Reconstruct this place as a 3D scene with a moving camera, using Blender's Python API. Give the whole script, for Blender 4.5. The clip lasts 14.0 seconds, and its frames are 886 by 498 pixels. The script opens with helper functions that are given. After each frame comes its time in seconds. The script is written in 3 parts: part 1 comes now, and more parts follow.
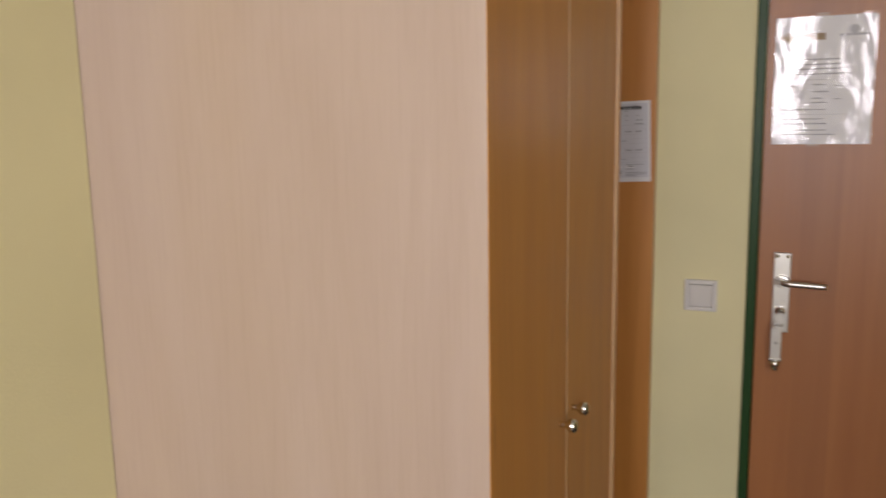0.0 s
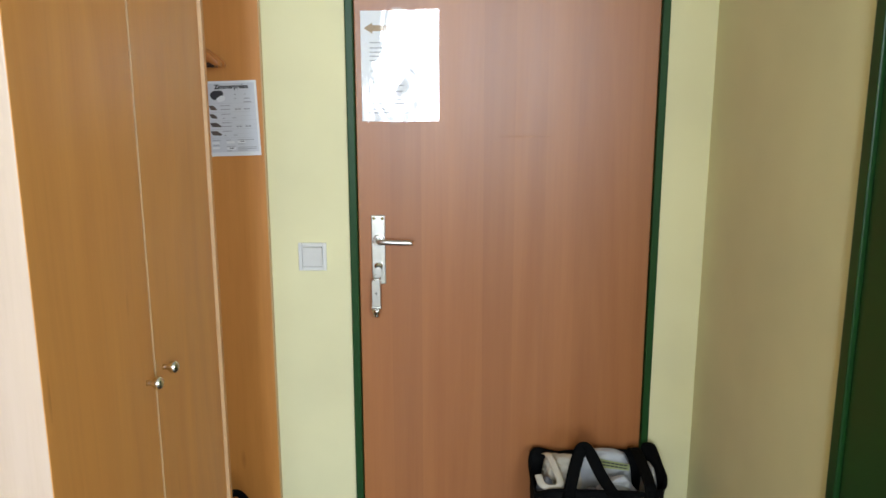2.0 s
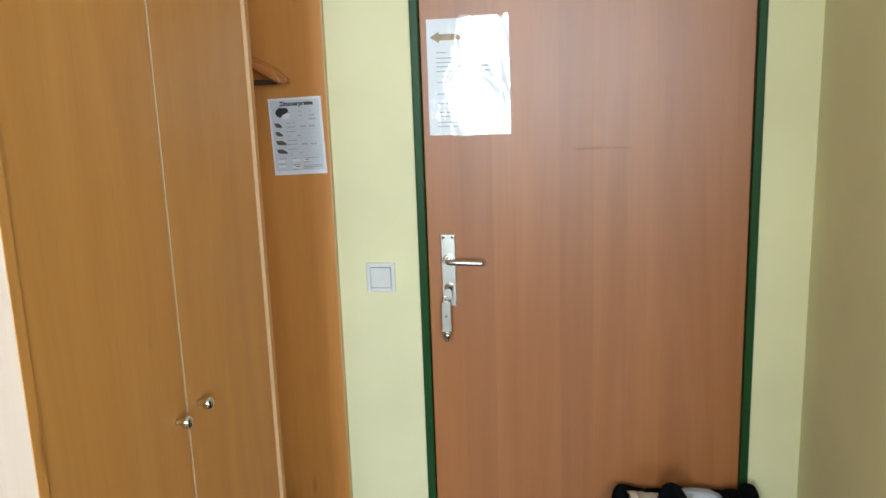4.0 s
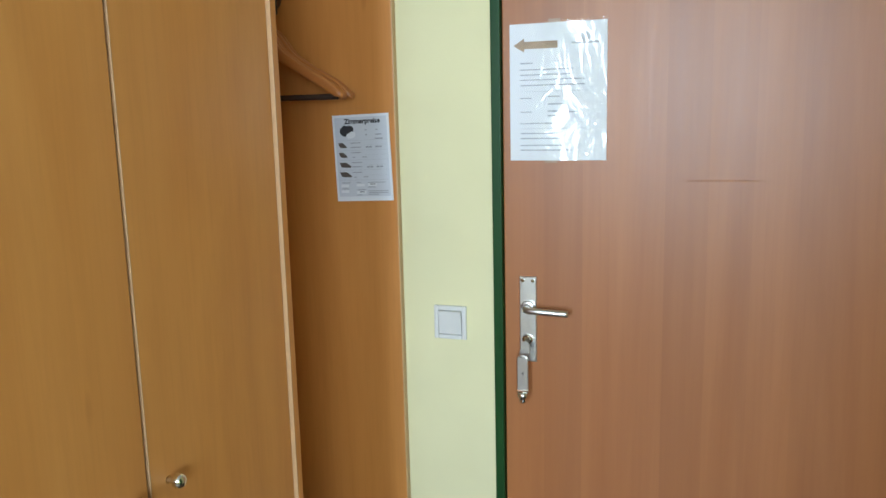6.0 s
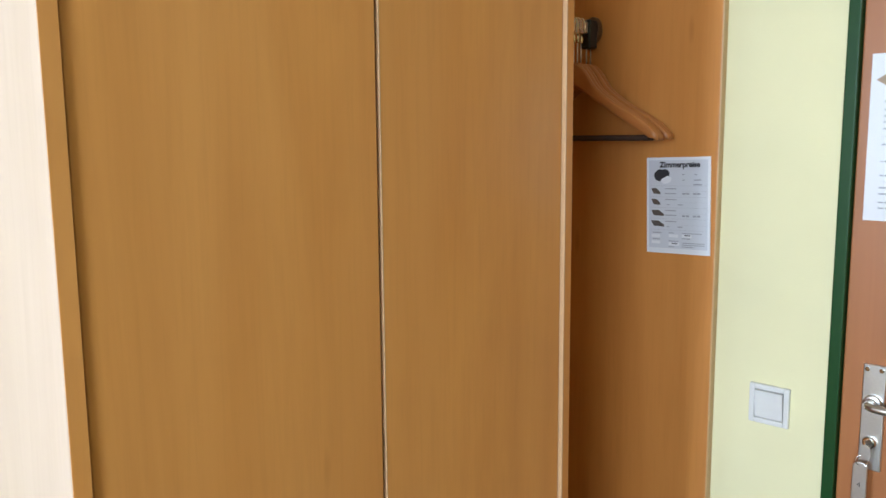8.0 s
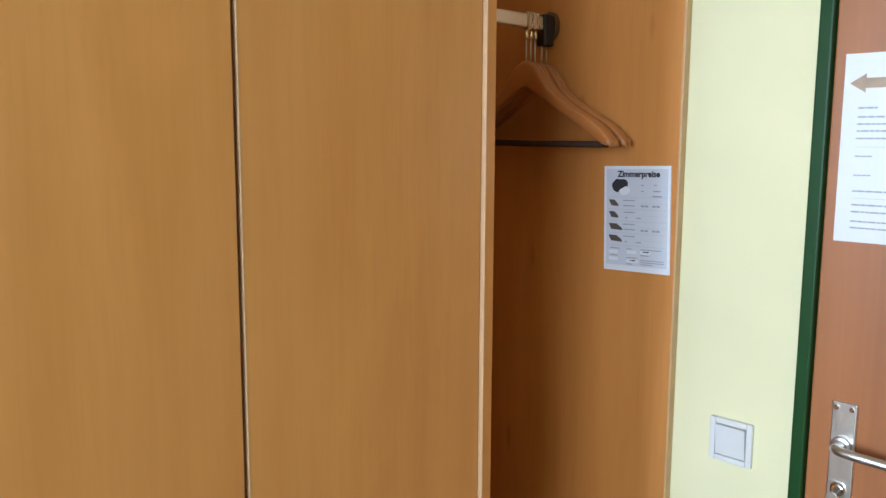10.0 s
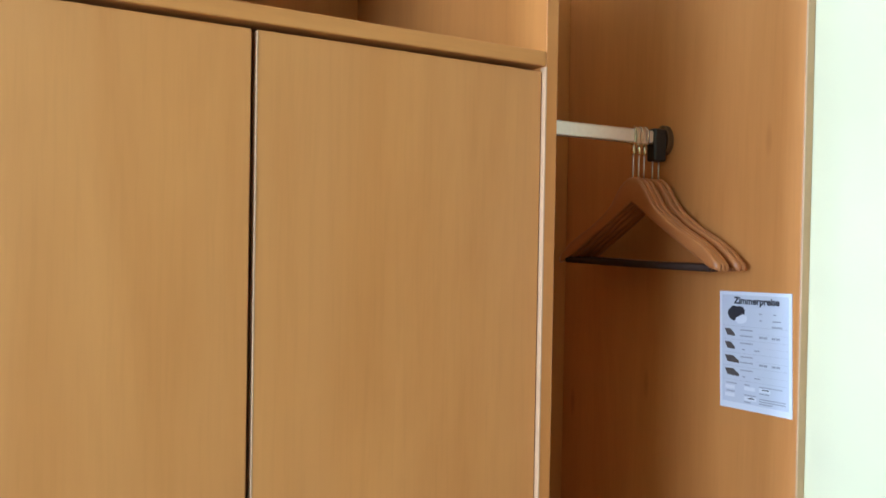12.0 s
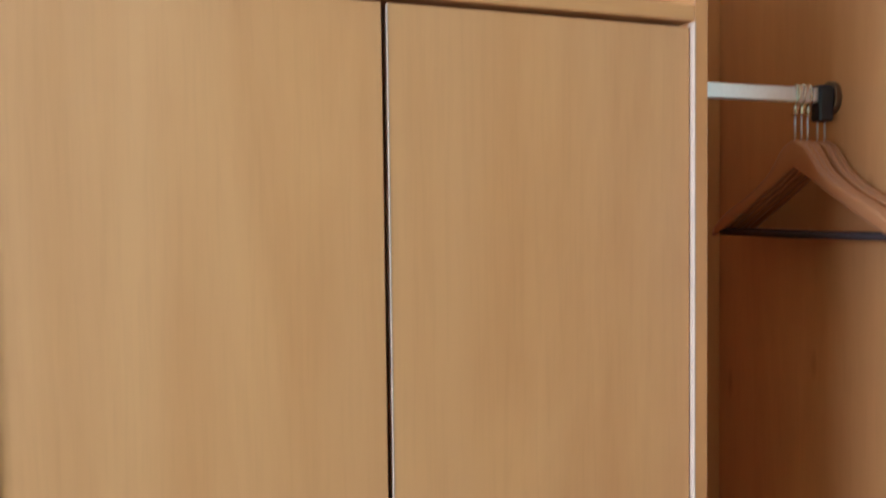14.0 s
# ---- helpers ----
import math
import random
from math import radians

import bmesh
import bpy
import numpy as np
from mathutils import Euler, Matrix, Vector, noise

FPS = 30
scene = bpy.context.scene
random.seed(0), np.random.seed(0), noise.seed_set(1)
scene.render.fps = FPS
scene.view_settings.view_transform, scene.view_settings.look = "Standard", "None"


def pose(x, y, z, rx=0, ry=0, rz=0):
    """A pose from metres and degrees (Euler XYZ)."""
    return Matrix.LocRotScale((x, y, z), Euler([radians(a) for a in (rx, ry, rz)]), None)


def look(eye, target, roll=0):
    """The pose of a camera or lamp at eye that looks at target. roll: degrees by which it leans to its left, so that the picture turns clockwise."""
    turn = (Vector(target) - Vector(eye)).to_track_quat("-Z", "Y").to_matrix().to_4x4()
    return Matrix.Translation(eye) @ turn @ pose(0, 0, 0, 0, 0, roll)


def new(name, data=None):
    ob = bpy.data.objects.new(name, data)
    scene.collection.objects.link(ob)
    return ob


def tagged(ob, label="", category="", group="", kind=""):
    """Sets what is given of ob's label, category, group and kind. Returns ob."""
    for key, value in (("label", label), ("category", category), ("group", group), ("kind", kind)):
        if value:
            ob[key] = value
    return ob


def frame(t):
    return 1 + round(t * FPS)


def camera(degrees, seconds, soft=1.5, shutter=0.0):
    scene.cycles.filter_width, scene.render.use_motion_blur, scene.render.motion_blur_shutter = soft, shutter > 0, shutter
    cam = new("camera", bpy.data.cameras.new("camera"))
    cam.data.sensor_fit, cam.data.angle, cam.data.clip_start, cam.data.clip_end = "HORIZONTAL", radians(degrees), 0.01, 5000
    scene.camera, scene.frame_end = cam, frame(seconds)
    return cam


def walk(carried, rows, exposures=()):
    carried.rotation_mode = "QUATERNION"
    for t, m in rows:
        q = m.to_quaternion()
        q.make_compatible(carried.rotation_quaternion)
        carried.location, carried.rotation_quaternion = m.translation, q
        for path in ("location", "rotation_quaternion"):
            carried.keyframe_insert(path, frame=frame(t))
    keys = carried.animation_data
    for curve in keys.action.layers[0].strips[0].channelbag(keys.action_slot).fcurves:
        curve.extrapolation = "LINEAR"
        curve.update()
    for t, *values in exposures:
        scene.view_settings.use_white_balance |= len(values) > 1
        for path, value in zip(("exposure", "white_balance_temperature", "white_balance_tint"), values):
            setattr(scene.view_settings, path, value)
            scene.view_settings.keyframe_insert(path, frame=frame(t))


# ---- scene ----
cam = camera(58.0, 14.0, shutter=0.35)

PATH = [
    (0, (0.023, -2.129, 1.446), (-0.734, -0.305, 1.13), -1.0),
    (0.5, (0.036, -2.178, 1.453), (-0.408, -0.261, 1.099), -1.4),
    (1, (0.097, -2.225, 1.486), (-0.087, -0.271, 1.101), -1.1),
    (1.5, (0.175, -2.245, 1.488), (0.131, -0.288, 1.08), -0.8),
    (2, (0.248, -2.263, 1.484), (0.24, -0.305, 1.074), -0.1),
    (2.5, (0.311, -2.296, 1.497), (0.242, -0.347, 1.055), 0.3),
    (3, (0.333, -2.269, 1.487), (0.178, -0.325, 1.041), -0.3),
    (3.5, (0.355, -2.191, 1.498), (0.151, -0.248, 1.074), -1.3),
    (3.7, (0.355, -2.161, 1.5), (0.118, -0.217, 1.092), -1.7),
    (5.8, (0.476, -1.811, 1.487), (-0.165, 0.05, 1.133), -1.1),
    (6, (0.476, -1.767, 1.489), (-0.187, 0.09, 1.15), -1.4),
    (6.5, (0.507, -1.68, 1.491), (-0.262, 0.138, 1.164), -1.8),
    (7, (0.499, -1.656, 1.517), (-0.464, 0.065, 1.186), -1.0),
    (7.5, (0.5, -1.619, 1.523), (-0.767, -0.103, 1.215), -0.6),
    (8, (0.488, -1.582, 1.53), (-0.901, -0.17, 1.257), -0.5),
    (8.2, (0.486, -1.561, 1.537), (-0.916, -0.162, 1.26), -0.1),
    (10.5, (0.501, -1.319, 1.538), (-0.929, 0.054, 1.27), 0.4),
    (11, (0.504, -1.27, 1.559), (-1.018, 0.016, 1.393), 0.3),
    (11.5, (0.542, -1.209, 1.569), (-1.129, -0.116, 1.461), 0.9),
    (12, (0.57, -1.178, 1.574), (-1.158, -0.172, 1.543), 1.0),
    (12.5, (0.588, -1.153, 1.583), (-1.172, -0.206, 1.642), 0.7),
    (13, (0.583, -1.159, 1.596), (-1.21, -0.278, 1.674), -0.3),
    (13.5, (0.565, -1.176, 1.605), (-1.264, -0.37, 1.668), -0.8),
    (14, (0.54, -1.157, 1.568), (-1.339, -0.476, 1.486), -0.7),
]
EXPOSURES = [(0, -0.1, 10300, 32), (1, 0.46, 8800, 18), (1.5, 0.72, 8400, 16), (3, 0.92, 8200, 14), (6.5, 0.88, 7450, 10), (8, 1.09, 7450, 17), (11, 1.25, 6600, 17), (12.5, 1.58, 5800, 16), (14, 1.60, 5050, 18)]
walk(cam, [(t, look(eye, target, roll)) for t, eye, target, roll in PATH], EXPOSURES)

# ---- light ----
world = bpy.data.worlds.new("sky_world")
scene.world = world
world.use_nodes = True
wn = world.node_tree.nodes
sky = wn.new("ShaderNodeTexSky")
sky.sky_type = 'NISHITA'
sky.sun_disc = False
sky.sun_elevation = radians(38)
sky.sun_rotation = radians(200)
wn["Background"].inputs[1].default_value = 0.08
world.node_tree.links.new(sky.outputs[0], wn["Background"].inputs[0])

WINDOWS = ((-0.47, 0.24, 1.05, 2.38), (0.95, 2.45, 1.05, 2.38))      # x0, x1, z0, z1 of the room's windows
YB = -4.7                            # the window wall
for wx0, wx1, wz0, wz1 in WINDOWS:
    lamp_data = bpy.data.lights.new("window_daylight", 'AREA')
    lamp_data.shape = 'RECTANGLE'
    lamp_data.size, lamp_data.size_y = wx1 - wx0 - 0.1, wz1 - wz0 - 0.1
    lamp_data.energy = (88 if wx0 < 0 else 48) * lamp_data.size * lamp_data.size_y
    lamp_data.color = (0.51, 0.72, 1.0)
    lamp = new("window_daylight", lamp_data)
    lamp.matrix_world = look(((wx0 + wx1) / 2, YB - 0.08, (wz0 + wz1) / 2), ((wx0 + wx1) / 2, 0, (wz0 + wz1) / 2 - 0.05))

# ---- materials ----


def mat(name):
    m = bpy.data.materials.new(name)
    m.use_nodes = True
    return m, m.node_tree.nodes, m.node_tree.links, m.node_tree.nodes["Principled BSDF"]


def coords(n, l, scale, spread=0.0):
    """Object coordinates, scaled, shifted by the object's random number."""
    tc = n.new("ShaderNodeTexCoord")
    mp = n.new("ShaderNodeMapping")
    mp.inputs["Scale"].default_value = scale
    if spread:
        oi = n.new("ShaderNodeObjectInfo")
        mul = n.new("ShaderNodeMath")
        mul.operation = 'MULTIPLY'
        mul.inputs[1].default_value = spread
        l.new(oi.outputs["Random"], mul.inputs[0])
        l.new(mul.outputs[0], mp.inputs["Location"])
    l.new(tc.outputs["Object"], mp.inputs["Vector"])
    return mp.outputs["Vector"]


def noise_tex(n, l, vec, scale, detail=3.0, rough=0.5, dist=0.0):
    t = n.new("ShaderNodeTexNoise")
    t.inputs["Scale"].default_value = scale
    t.inputs["Detail"].default_value = detail
    t.inputs["Roughness"].default_value = rough
    t.inputs["Distortion"].default_value = dist
    l.new(vec, t.inputs["Vector"])
    return t.outputs["Fac"]


def ramp(n, l, fac, stops):
    r = n.new("ShaderNodeValToRGB")
    e = r.color_ramp.elements
    while len(e) < len(stops):
        e.new(0.5)
    for el, (p, c) in zip(e, stops):
        el.position, el.color = p, (*c, 1)
    l.new(fac, r.inputs["Fac"])
    return r.outputs["Color"]


def mix(n, l, kind, fac, a, b):
    m = n.new("ShaderNodeMix")
    m.data_type, m.blend_type = 'RGBA', kind
    for sock, v in ((m.inputs[0], fac), (m.inputs[6], a), (m.inputs[7], b)):
        if isinstance(v, (int, float)):
            sock.default_value = v
        elif isinstance(v, tuple):
            sock.default_value = (*v, 1)
        else:
            l.new(v, sock)
    return m.outputs[2]


def bump(n, l, bsdf, height, strength, distance=0.002):
    b = n.new("ShaderNodeBump")
    b.inputs["Strength"].default_value = strength
    b.inputs["Distance"].default_value = distance
    l.new(height, b.inputs["Height"])
    l.new(b.outputs[0], bsdf.inputs["Normal"])


def wood(name, light, dark, grain=(1, 1, 0.05), rough=0.42, figure=0.75, spec=0.5, coat=0.0, bands=0.0):
    """Laminate with a beech figure along the axis whose grain factor is small."""
    m, n, l, b = mat(name)
    v = coords(n, l, grain, 7.0)
    v2 = coords(n, l, tuple(g if g == 1 else g * 2.6 for g in grain), 5.0)
    broad = noise_tex(n, l, v2, 5.0, 4.0, 0.6, 2.6)
    mid = noise_tex(n, l, v, 30.0, 4.0, 0.6, 0.3)
    fine = noise_tex(n, l, v, 160.0, 2.0, 0.6)
    mean = tuple((p + q) / 2 for p, q in zip(light, dark))
    c1 = ramp(n, l, broad, ((0.25, dark), (0.75, light)))
    c2 = ramp(n, l, mid, ((0.3, dark), (0.7, light)))
    c = mix(n, l, 'MIX', figure, mean, c1)
    c = mix(n, l, 'MIX', 0.17, c, c2)
    flecks = ramp(n, l, fine, ((0.33, (0.80, 0.76, 0.72)), (0.52, (1, 1, 1))))
    c = mix(n, l, 'MULTIPLY', 0.16, c, flecks)
    blush = ramp(n, l, noise_tex(n, l, v2, 2.6, 2.0, 0.5, 0.8), ((0.35, (0.97, 0.985, 1.04)), (0.65, (1.02, 0.995, 0.93))))
    c = mix(n, l, 'MULTIPLY', 0.8, c, blush)
    if bands:
        # strips of veneer, each of a slightly different tone
        tb = n.new("ShaderNodeTexCoord")
        sep = n.new("ShaderNodeSeparateXYZ")
        l.new(tb.outputs["Object"], sep.inputs[0])
        mu, fl, wn1 = n.new("ShaderNodeMath"), n.new("ShaderNodeMath"), n.new("ShaderNodeTexWhiteNoise")
        mu.operation, fl.operation, wn1.noise_dimensions = 'MULTIPLY', 'FLOOR', '1D'
        mu.inputs[1].default_value = bands
        l.new(sep.outputs[0], mu.inputs[0])
        l.new(mu.outputs[0], fl.inputs[0])
        l.new(fl.outputs[0], wn1.inputs["W"])
        c = mix(n, l, 'MULTIPLY', 1.0, c, ramp(n, l, wn1.outputs["Value"], ((0.0, (0.90, 0.87, 0.85)), (1.0, (1.04, 1.04, 1.04)))))
    # short dark pin knots
    tc = n.new("ShaderNodeTexCoord")
    mp = n.new("ShaderNodeMapping")
    mp.inputs["Scale"].default_value = tuple(g ** 0.45 for g in grain)
    l.new(tc.outputs["Object"], mp.inputs["Vector"])
    vo = n.new("ShaderNodeTexVoronoi")
    vo.inputs["Scale"].default_value = 8.0
    l.new(mp.outputs[0], vo.inputs["Vector"])
    knots = ramp(n, l, vo.outputs["Distance"], ((0.02, (0.66, 0.55, 0.46)), (0.085, (1, 1, 1))))
    c = mix(n, l, 'MULTIPLY', 0.8, c, knots)
    l.new(c, b.inputs["Base Color"])
    b.inputs["Specular IOR Level"].default_value = spec
    b.inputs["Coat Weight"].default_value = coat
    b.inputs["Coat Roughness"].default_value = rough
    r = n.new("ShaderNodeMapRange")
    r.inputs[3].default_value, r.inputs[4].default_value = rough - 0.05, rough + 0.07
    l.new(mid, r.inputs[0])
    l.new(r.outputs[0], b.inputs["Roughness"])
    bump(n, l, b, fine, 0.12, 0.0006)
    return m


def plaster(name, col, rough=0.85, amount=0.25):
    m, n, l, b = mat(name)
    v = coords(n, l, (1, 1, 1))
    big = noise_tex(n, l, v, 2.3, 3.0)
    small = noise_tex(n, l, v, 240.0, 4.0, 0.65)
    c = ramp(n, l, big, ((0.3, tuple(x * 0.93 for x in col)), (0.7, tuple(min(1, x * 1.04) for x in col))))
    l.new(c, b.inputs["Base Color"])
    b.inputs["Roughness"].default_value = rough
    b.inputs["Specular IOR Level"].default_value = 0.3
    bump(n, l, b, small, amount, 0.0015)
    return m


def plain(name, col, rough=0.5, metal=0.0, scale=60.0, relief=0.1, vary=0.06, spec=0.5):
    m, n, l, b = mat(name)
    v = coords(n, l, (1, 1, 1), 3.0)
    f = noise_tex(n, l, v, scale, 4.0, 0.6)
    c = ramp(n, l, f, ((0.3, tuple(x * (1 - vary) for x in col)), (0.7, tuple(min(1, x * (1 + vary)) for x in col))))
    l.new(c, b.inputs["Base Color"])
    r = n.new("ShaderNodeMapRange")
    r.inputs[3].default_value, r.inputs[4].default_value = max(0.02, rough - 0.06), min(1, rough + 0.06)
    l.new(f, r.inputs[0])
    l.new(r.outputs[0], b.inputs["Roughness"])
    b.inputs["Metallic"].default_value = metal
    b.inputs["Specular IOR Level"].default_value = spec
    if relief:
        bump(n, l, b, f, relief, 0.001)
    return m


def weave(name, col, rough=0.85, scale=900.0, spec=0.25):
    m, n, l, b = mat(name)
    v = coords(n, l, (1, 1, 1))
    wv = n.new("ShaderNodeTexWave")
    wv.inputs["Scale"].default_value = scale / 6
    wv.inputs["Distortion"].default_value = 1.5
    l.new(v, wv.inputs["Vector"])
    f = noise_tex(n, l, v, 14.0, 4.0)
    c = ramp(n, l, f, ((0.3, tuple(x * 0.75 for x in col)), (0.7, tuple(min(1, x * 1.2) for x in col))))
    l.new(c, b.inputs["Base Color"])
    b.inputs["Roughness"].default_value = rough
    b.inputs["Specular IOR Level"].default_value = spec
    bump(n, l, b, wv.outputs["Fac"], 0.25, 0.0008)
    return m


BEECH = wood("beech_laminate", (0.71, 0.315, 0.090), (0.55, 0.212, 0.053), spec=0.5)
BEECH_H = wood("beech_laminate_level", (0.71, 0.312, 0.084), (0.55, 0.209, 0.049), grain=(1, 0.05, 1))
BEECH_RED = wood("reddish_beech_laminate", (0.69, 0.283, 0.072), (0.53, 0.186, 0.040), spec=0.5)
# Beech copy made paler: window light on the near side panel is painted in.
BEECH_LIT = wood("window_lit_beech_laminate", (0.56, 0.422, 0.356), (0.47, 0.336, 0.268), rough=0.36, figure=0.8, spec=0.7)
# Pale tone that paints window light along two wardrobe edges.
EDGE_SHINE = plain("painted_edge_shine", (0.55, 0.32, 0.165), 0.40, scale=25, relief=0.0)
EDGE = plain("beech_edge_band", (0.56, 0.34, 0.16), 0.45, scale=25, relief=0.0)
DOORWOOD = wood("red_beech_door", (0.435, 0.160, 0.054), (0.320, 0.102, 0.030), grain=(1, 1, 0.02), rough=0.38, figure=0.75, coat=0.14, spec=0.5, bands=11.3)
HANGER = wood("hanger_beech", (0.52, 0.192, 0.054), (0.42, 0.134, 0.034), grain=(0.2, 1, 1), rough=0.35)
DARKBAR = plain("dark_bar", (0.045, 0.021, 0.012), 0.7, scale=120, spec=0.2)
YELLOW = plaster("yellow_wall_paint", (0.745, 0.68, 0.415))
WHITE_CEIL = plaster("white_ceiling_paint", (0.82, 0.81, 0.77))
GREEN = plain("green_gloss_paint", (0.007, 0.052, 0.012), 0.38, scale=3, relief=0.0, vary=0.08, spec=0.22)
STEEL = plain("satin_steel", (0.62, 0.61, 0.58), 0.32, 1.0, scale=200, relief=0.03, vary=0.05)
CHROME = plain("chrome", (0.72, 0.71, 0.68), 0.10, 1.0, scale=60, relief=0.0, vary=0.04)
DULL = plain("dull_brown_metal", (0.22, 0.15, 0.09), 0.4, 1.0, scale=80, relief=0.02)
ALU = plain("satin_aluminium", (0.80, 0.80, 0.77), 0.42, 1.0, scale=150, relief=0.03, vary=0.04)
BRASSY = plain("worn_nickel", (0.70, 0.58, 0.38), 0.22, 1.0, scale=80, relief=0.02)
SWITCH = plain("white_plastic", (0.66, 0.64, 0.60), 0.35, scale=30, relief=0.0, vary=0.02)
JOINT = plain("joint_shade_grey", (0.55, 0.54, 0.51), 0.5, scale=30, relief=0.0, vary=0.02)
BLACKPLASTIC = plain("black_plastic", (0.014, 0.013, 0.012), 0.4, scale=80)
PAPER = plain("white_paper", (0.75, 0.76, 0.78), 0.6, scale=300, relief=0.05, vary=0.015)
PAPER_GREY = plain("printed_grey_paper", (0.60, 0.62, 0.66), 0.45, scale=300, relief=0.03, vary=0.02)
INK = plain("black_ink", (0.025, 0.025, 0.03), 0.6, scale=200, relief=0.0)
INK_GREY = plain("grey_ink", (0.33, 0.34, 0.37), 0.6, scale=200, relief=0.0)
INK_PALE = plain("pale_grey_ink", (0.46, 0.47, 0.50), 0.6, scale=200, relief=0.0)
INK_BROWN = plain("brown_ink", (0.36, 0.24, 0.15), 0.6, scale=40, relief=0.0, vary=0.2)
BROWNPIC = plain("print_brown", (0.10, 0.075, 0.06), 0.6, scale=400, relief=0.0, vary=0.4)
GLUE = plain("old_glue", (0.350, 0.122, 0.042), 0.5, scale=60, relief=0.1, vary=0.2)
TAPE = plain("clear_tape", (0.36, 0.22, 0.14), 0.25, scale=60, relief=0.05)
BLACKCLOTH = weave("black_polyester", (0.0032, 0.0032, 0.0035), spec=0.10)
STRAP = weave("black_webbing", (0.0025, 0.0025, 0.0025), scale=2200, spec=0.08)
LINING = plain("silver_lining", (0.45, 0.46, 0.48), 0.35, 0.3, scale=40, relief=0.5, vary=0.15)
COTTON = weave("natural_cotton", (0.55, 0.50, 0.42), scale=1500)
GREYCLOTH = weave("grey_blue_cloth", (0.20, 0.23, 0.27), scale=1300)
WHITECLOTH = plain("white_printed_bag", (0.42, 0.43, 0.45), 0.55, scale=18, relief=0.4, vary=0.08)
LIME = plain("lime_print", (0.33, 0.36, 0.15), 0.6, scale=200, relief=0.0)
BROWNBAG = plain("dark_brown_leather", (0.012, 0.006, 0.004), 0.6, scale=120, relief=0.3, spec=0.15)
FLOOR = wood("laminate_floor", (0.075, 0.048, 0.030), (0.050, 0.032, 0.020), grain=(1, 0.06, 1), rough=0.35)
WINWHITE = plain("white_window_paint", (0.80, 0.80, 0.78), 0.4, scale=30, relief=0.0, vary=0.02)


def glass_mat(name, crinkle=0.0):
    """Clear sheet: see-through, with gloss that grows at glancing angles."""
    m = bpy.data.materials.new(name)
    m.use_nodes = True
    n, l = m.node_tree.nodes, m.node_tree.links
    n.remove(n["Principled BSDF"])
    tr, gl, mx = n.new("ShaderNodeBsdfTransparent"), n.new("ShaderNodeBsdfGlossy"), n.new("ShaderNodeMixShader")
    fr = n.new("ShaderNodeFresnel")
    fr.inputs["IOR"].default_value = 1.5 if not crinkle else 1.75
    gl.inputs["Roughness"].default_value = 0.03 if not crinkle else 0.07
    l.new(fr.outputs[0], mx.inputs[0])
    l.new(tr.outputs[0], mx.inputs[1])
    l.new(gl.outputs[0], mx.inputs[2])
    l.new(mx.outputs[0], n["Material Output"].inputs[0])
    if crinkle:
        v = coords(n, l, (1, 1, 0.45))
        f = noise_tex(n, l, v, 11.0, 3.0, 0.6, 1.5)
        b = n.new("ShaderNodeBump")
        b.inputs["Strength"].default_value = crinkle
        b.inputs["Distance"].default_value = 0.02
        l.new(f, b.inputs["Height"])
        l.new(b.outputs[0], gl.inputs["Normal"])
        l.new(b.outputs[0], fr.inputs["Normal"])
    return m


PANE = glass_mat("window_glass")
SLEEVE = glass_mat("plastic_sleeve", 0.15)

# ---- mesh tools ----


def part(name, bm, material, parent=None, label="", smooth=False):
    me = bpy.data.meshes.new(name)
    if smooth:
        for f in bm.faces:
            f.smooth = True
    bm.to_mesh(me)
    bm.free()
    me.materials.append(material)
    ob = new(name, me)
    if parent:
        ob.parent = parent
    if label:
        tagged(ob, label)
    return ob


def thing(name, label, category, kind="", group=""):
    return tagged(new(name), label, category, group, kind)


def box(x0, x1, y0, y1, z0, z1, bev=0.0, seg=2, bm=None):
    out = bm or bmesh.new()
    vs = [out.verts.new((x, y, z)) for x in (x0, x1) for y in (y0, y1) for z in (z0, z1)]
    fs = [out.faces.new([vs[i] for i in q]) for q in ((0, 1, 3, 2), (4, 6, 7, 5), (0, 4, 5, 1), (2, 3, 7, 6), (0, 2, 6, 4), (1, 5, 7, 3))]
    if bev:
        es = list({e for f in fs for e in f.edges})
        bmesh.ops.bevel(out, geom=es, offset=bev, segments=seg, affect='EDGES', profile=0.5)
    return out


def prism(outline, depth, axis='y', at=0.0, bev=0.0, bm=None):
    """A flat outline in (u, v), made solid along an axis: y takes (x, z), x takes (y, z), z takes (x, y)."""
    out = bm or bmesh.new()

    def place(u, v, w):
        return {'y': (u, w, v), 'x': (w, u, v), 'z': (u, v, w)}[axis]
    a = [out.verts.new(place(u, v, at)) for u, v in outline]
    c = [out.verts.new(place(u, v, at + depth)) for u, v in outline]
    k = len(outline)
    fs = [out.faces.new(a), out.faces.new(c[::-1])]
    rims = set(fs[0].edges) | set(fs[1].edges)
    for i in range(k):
        out.faces.new((a[i], c[i], c[(i + 1) % k], a[(i + 1) % k]))
    bmesh.ops.recalc_face_normals(out, faces=out.faces[:])
    if bev:
        bmesh.ops.bevel(out, geom=list(rims), offset=bev, segments=2, affect='EDGES', profile=0.5)
    return out


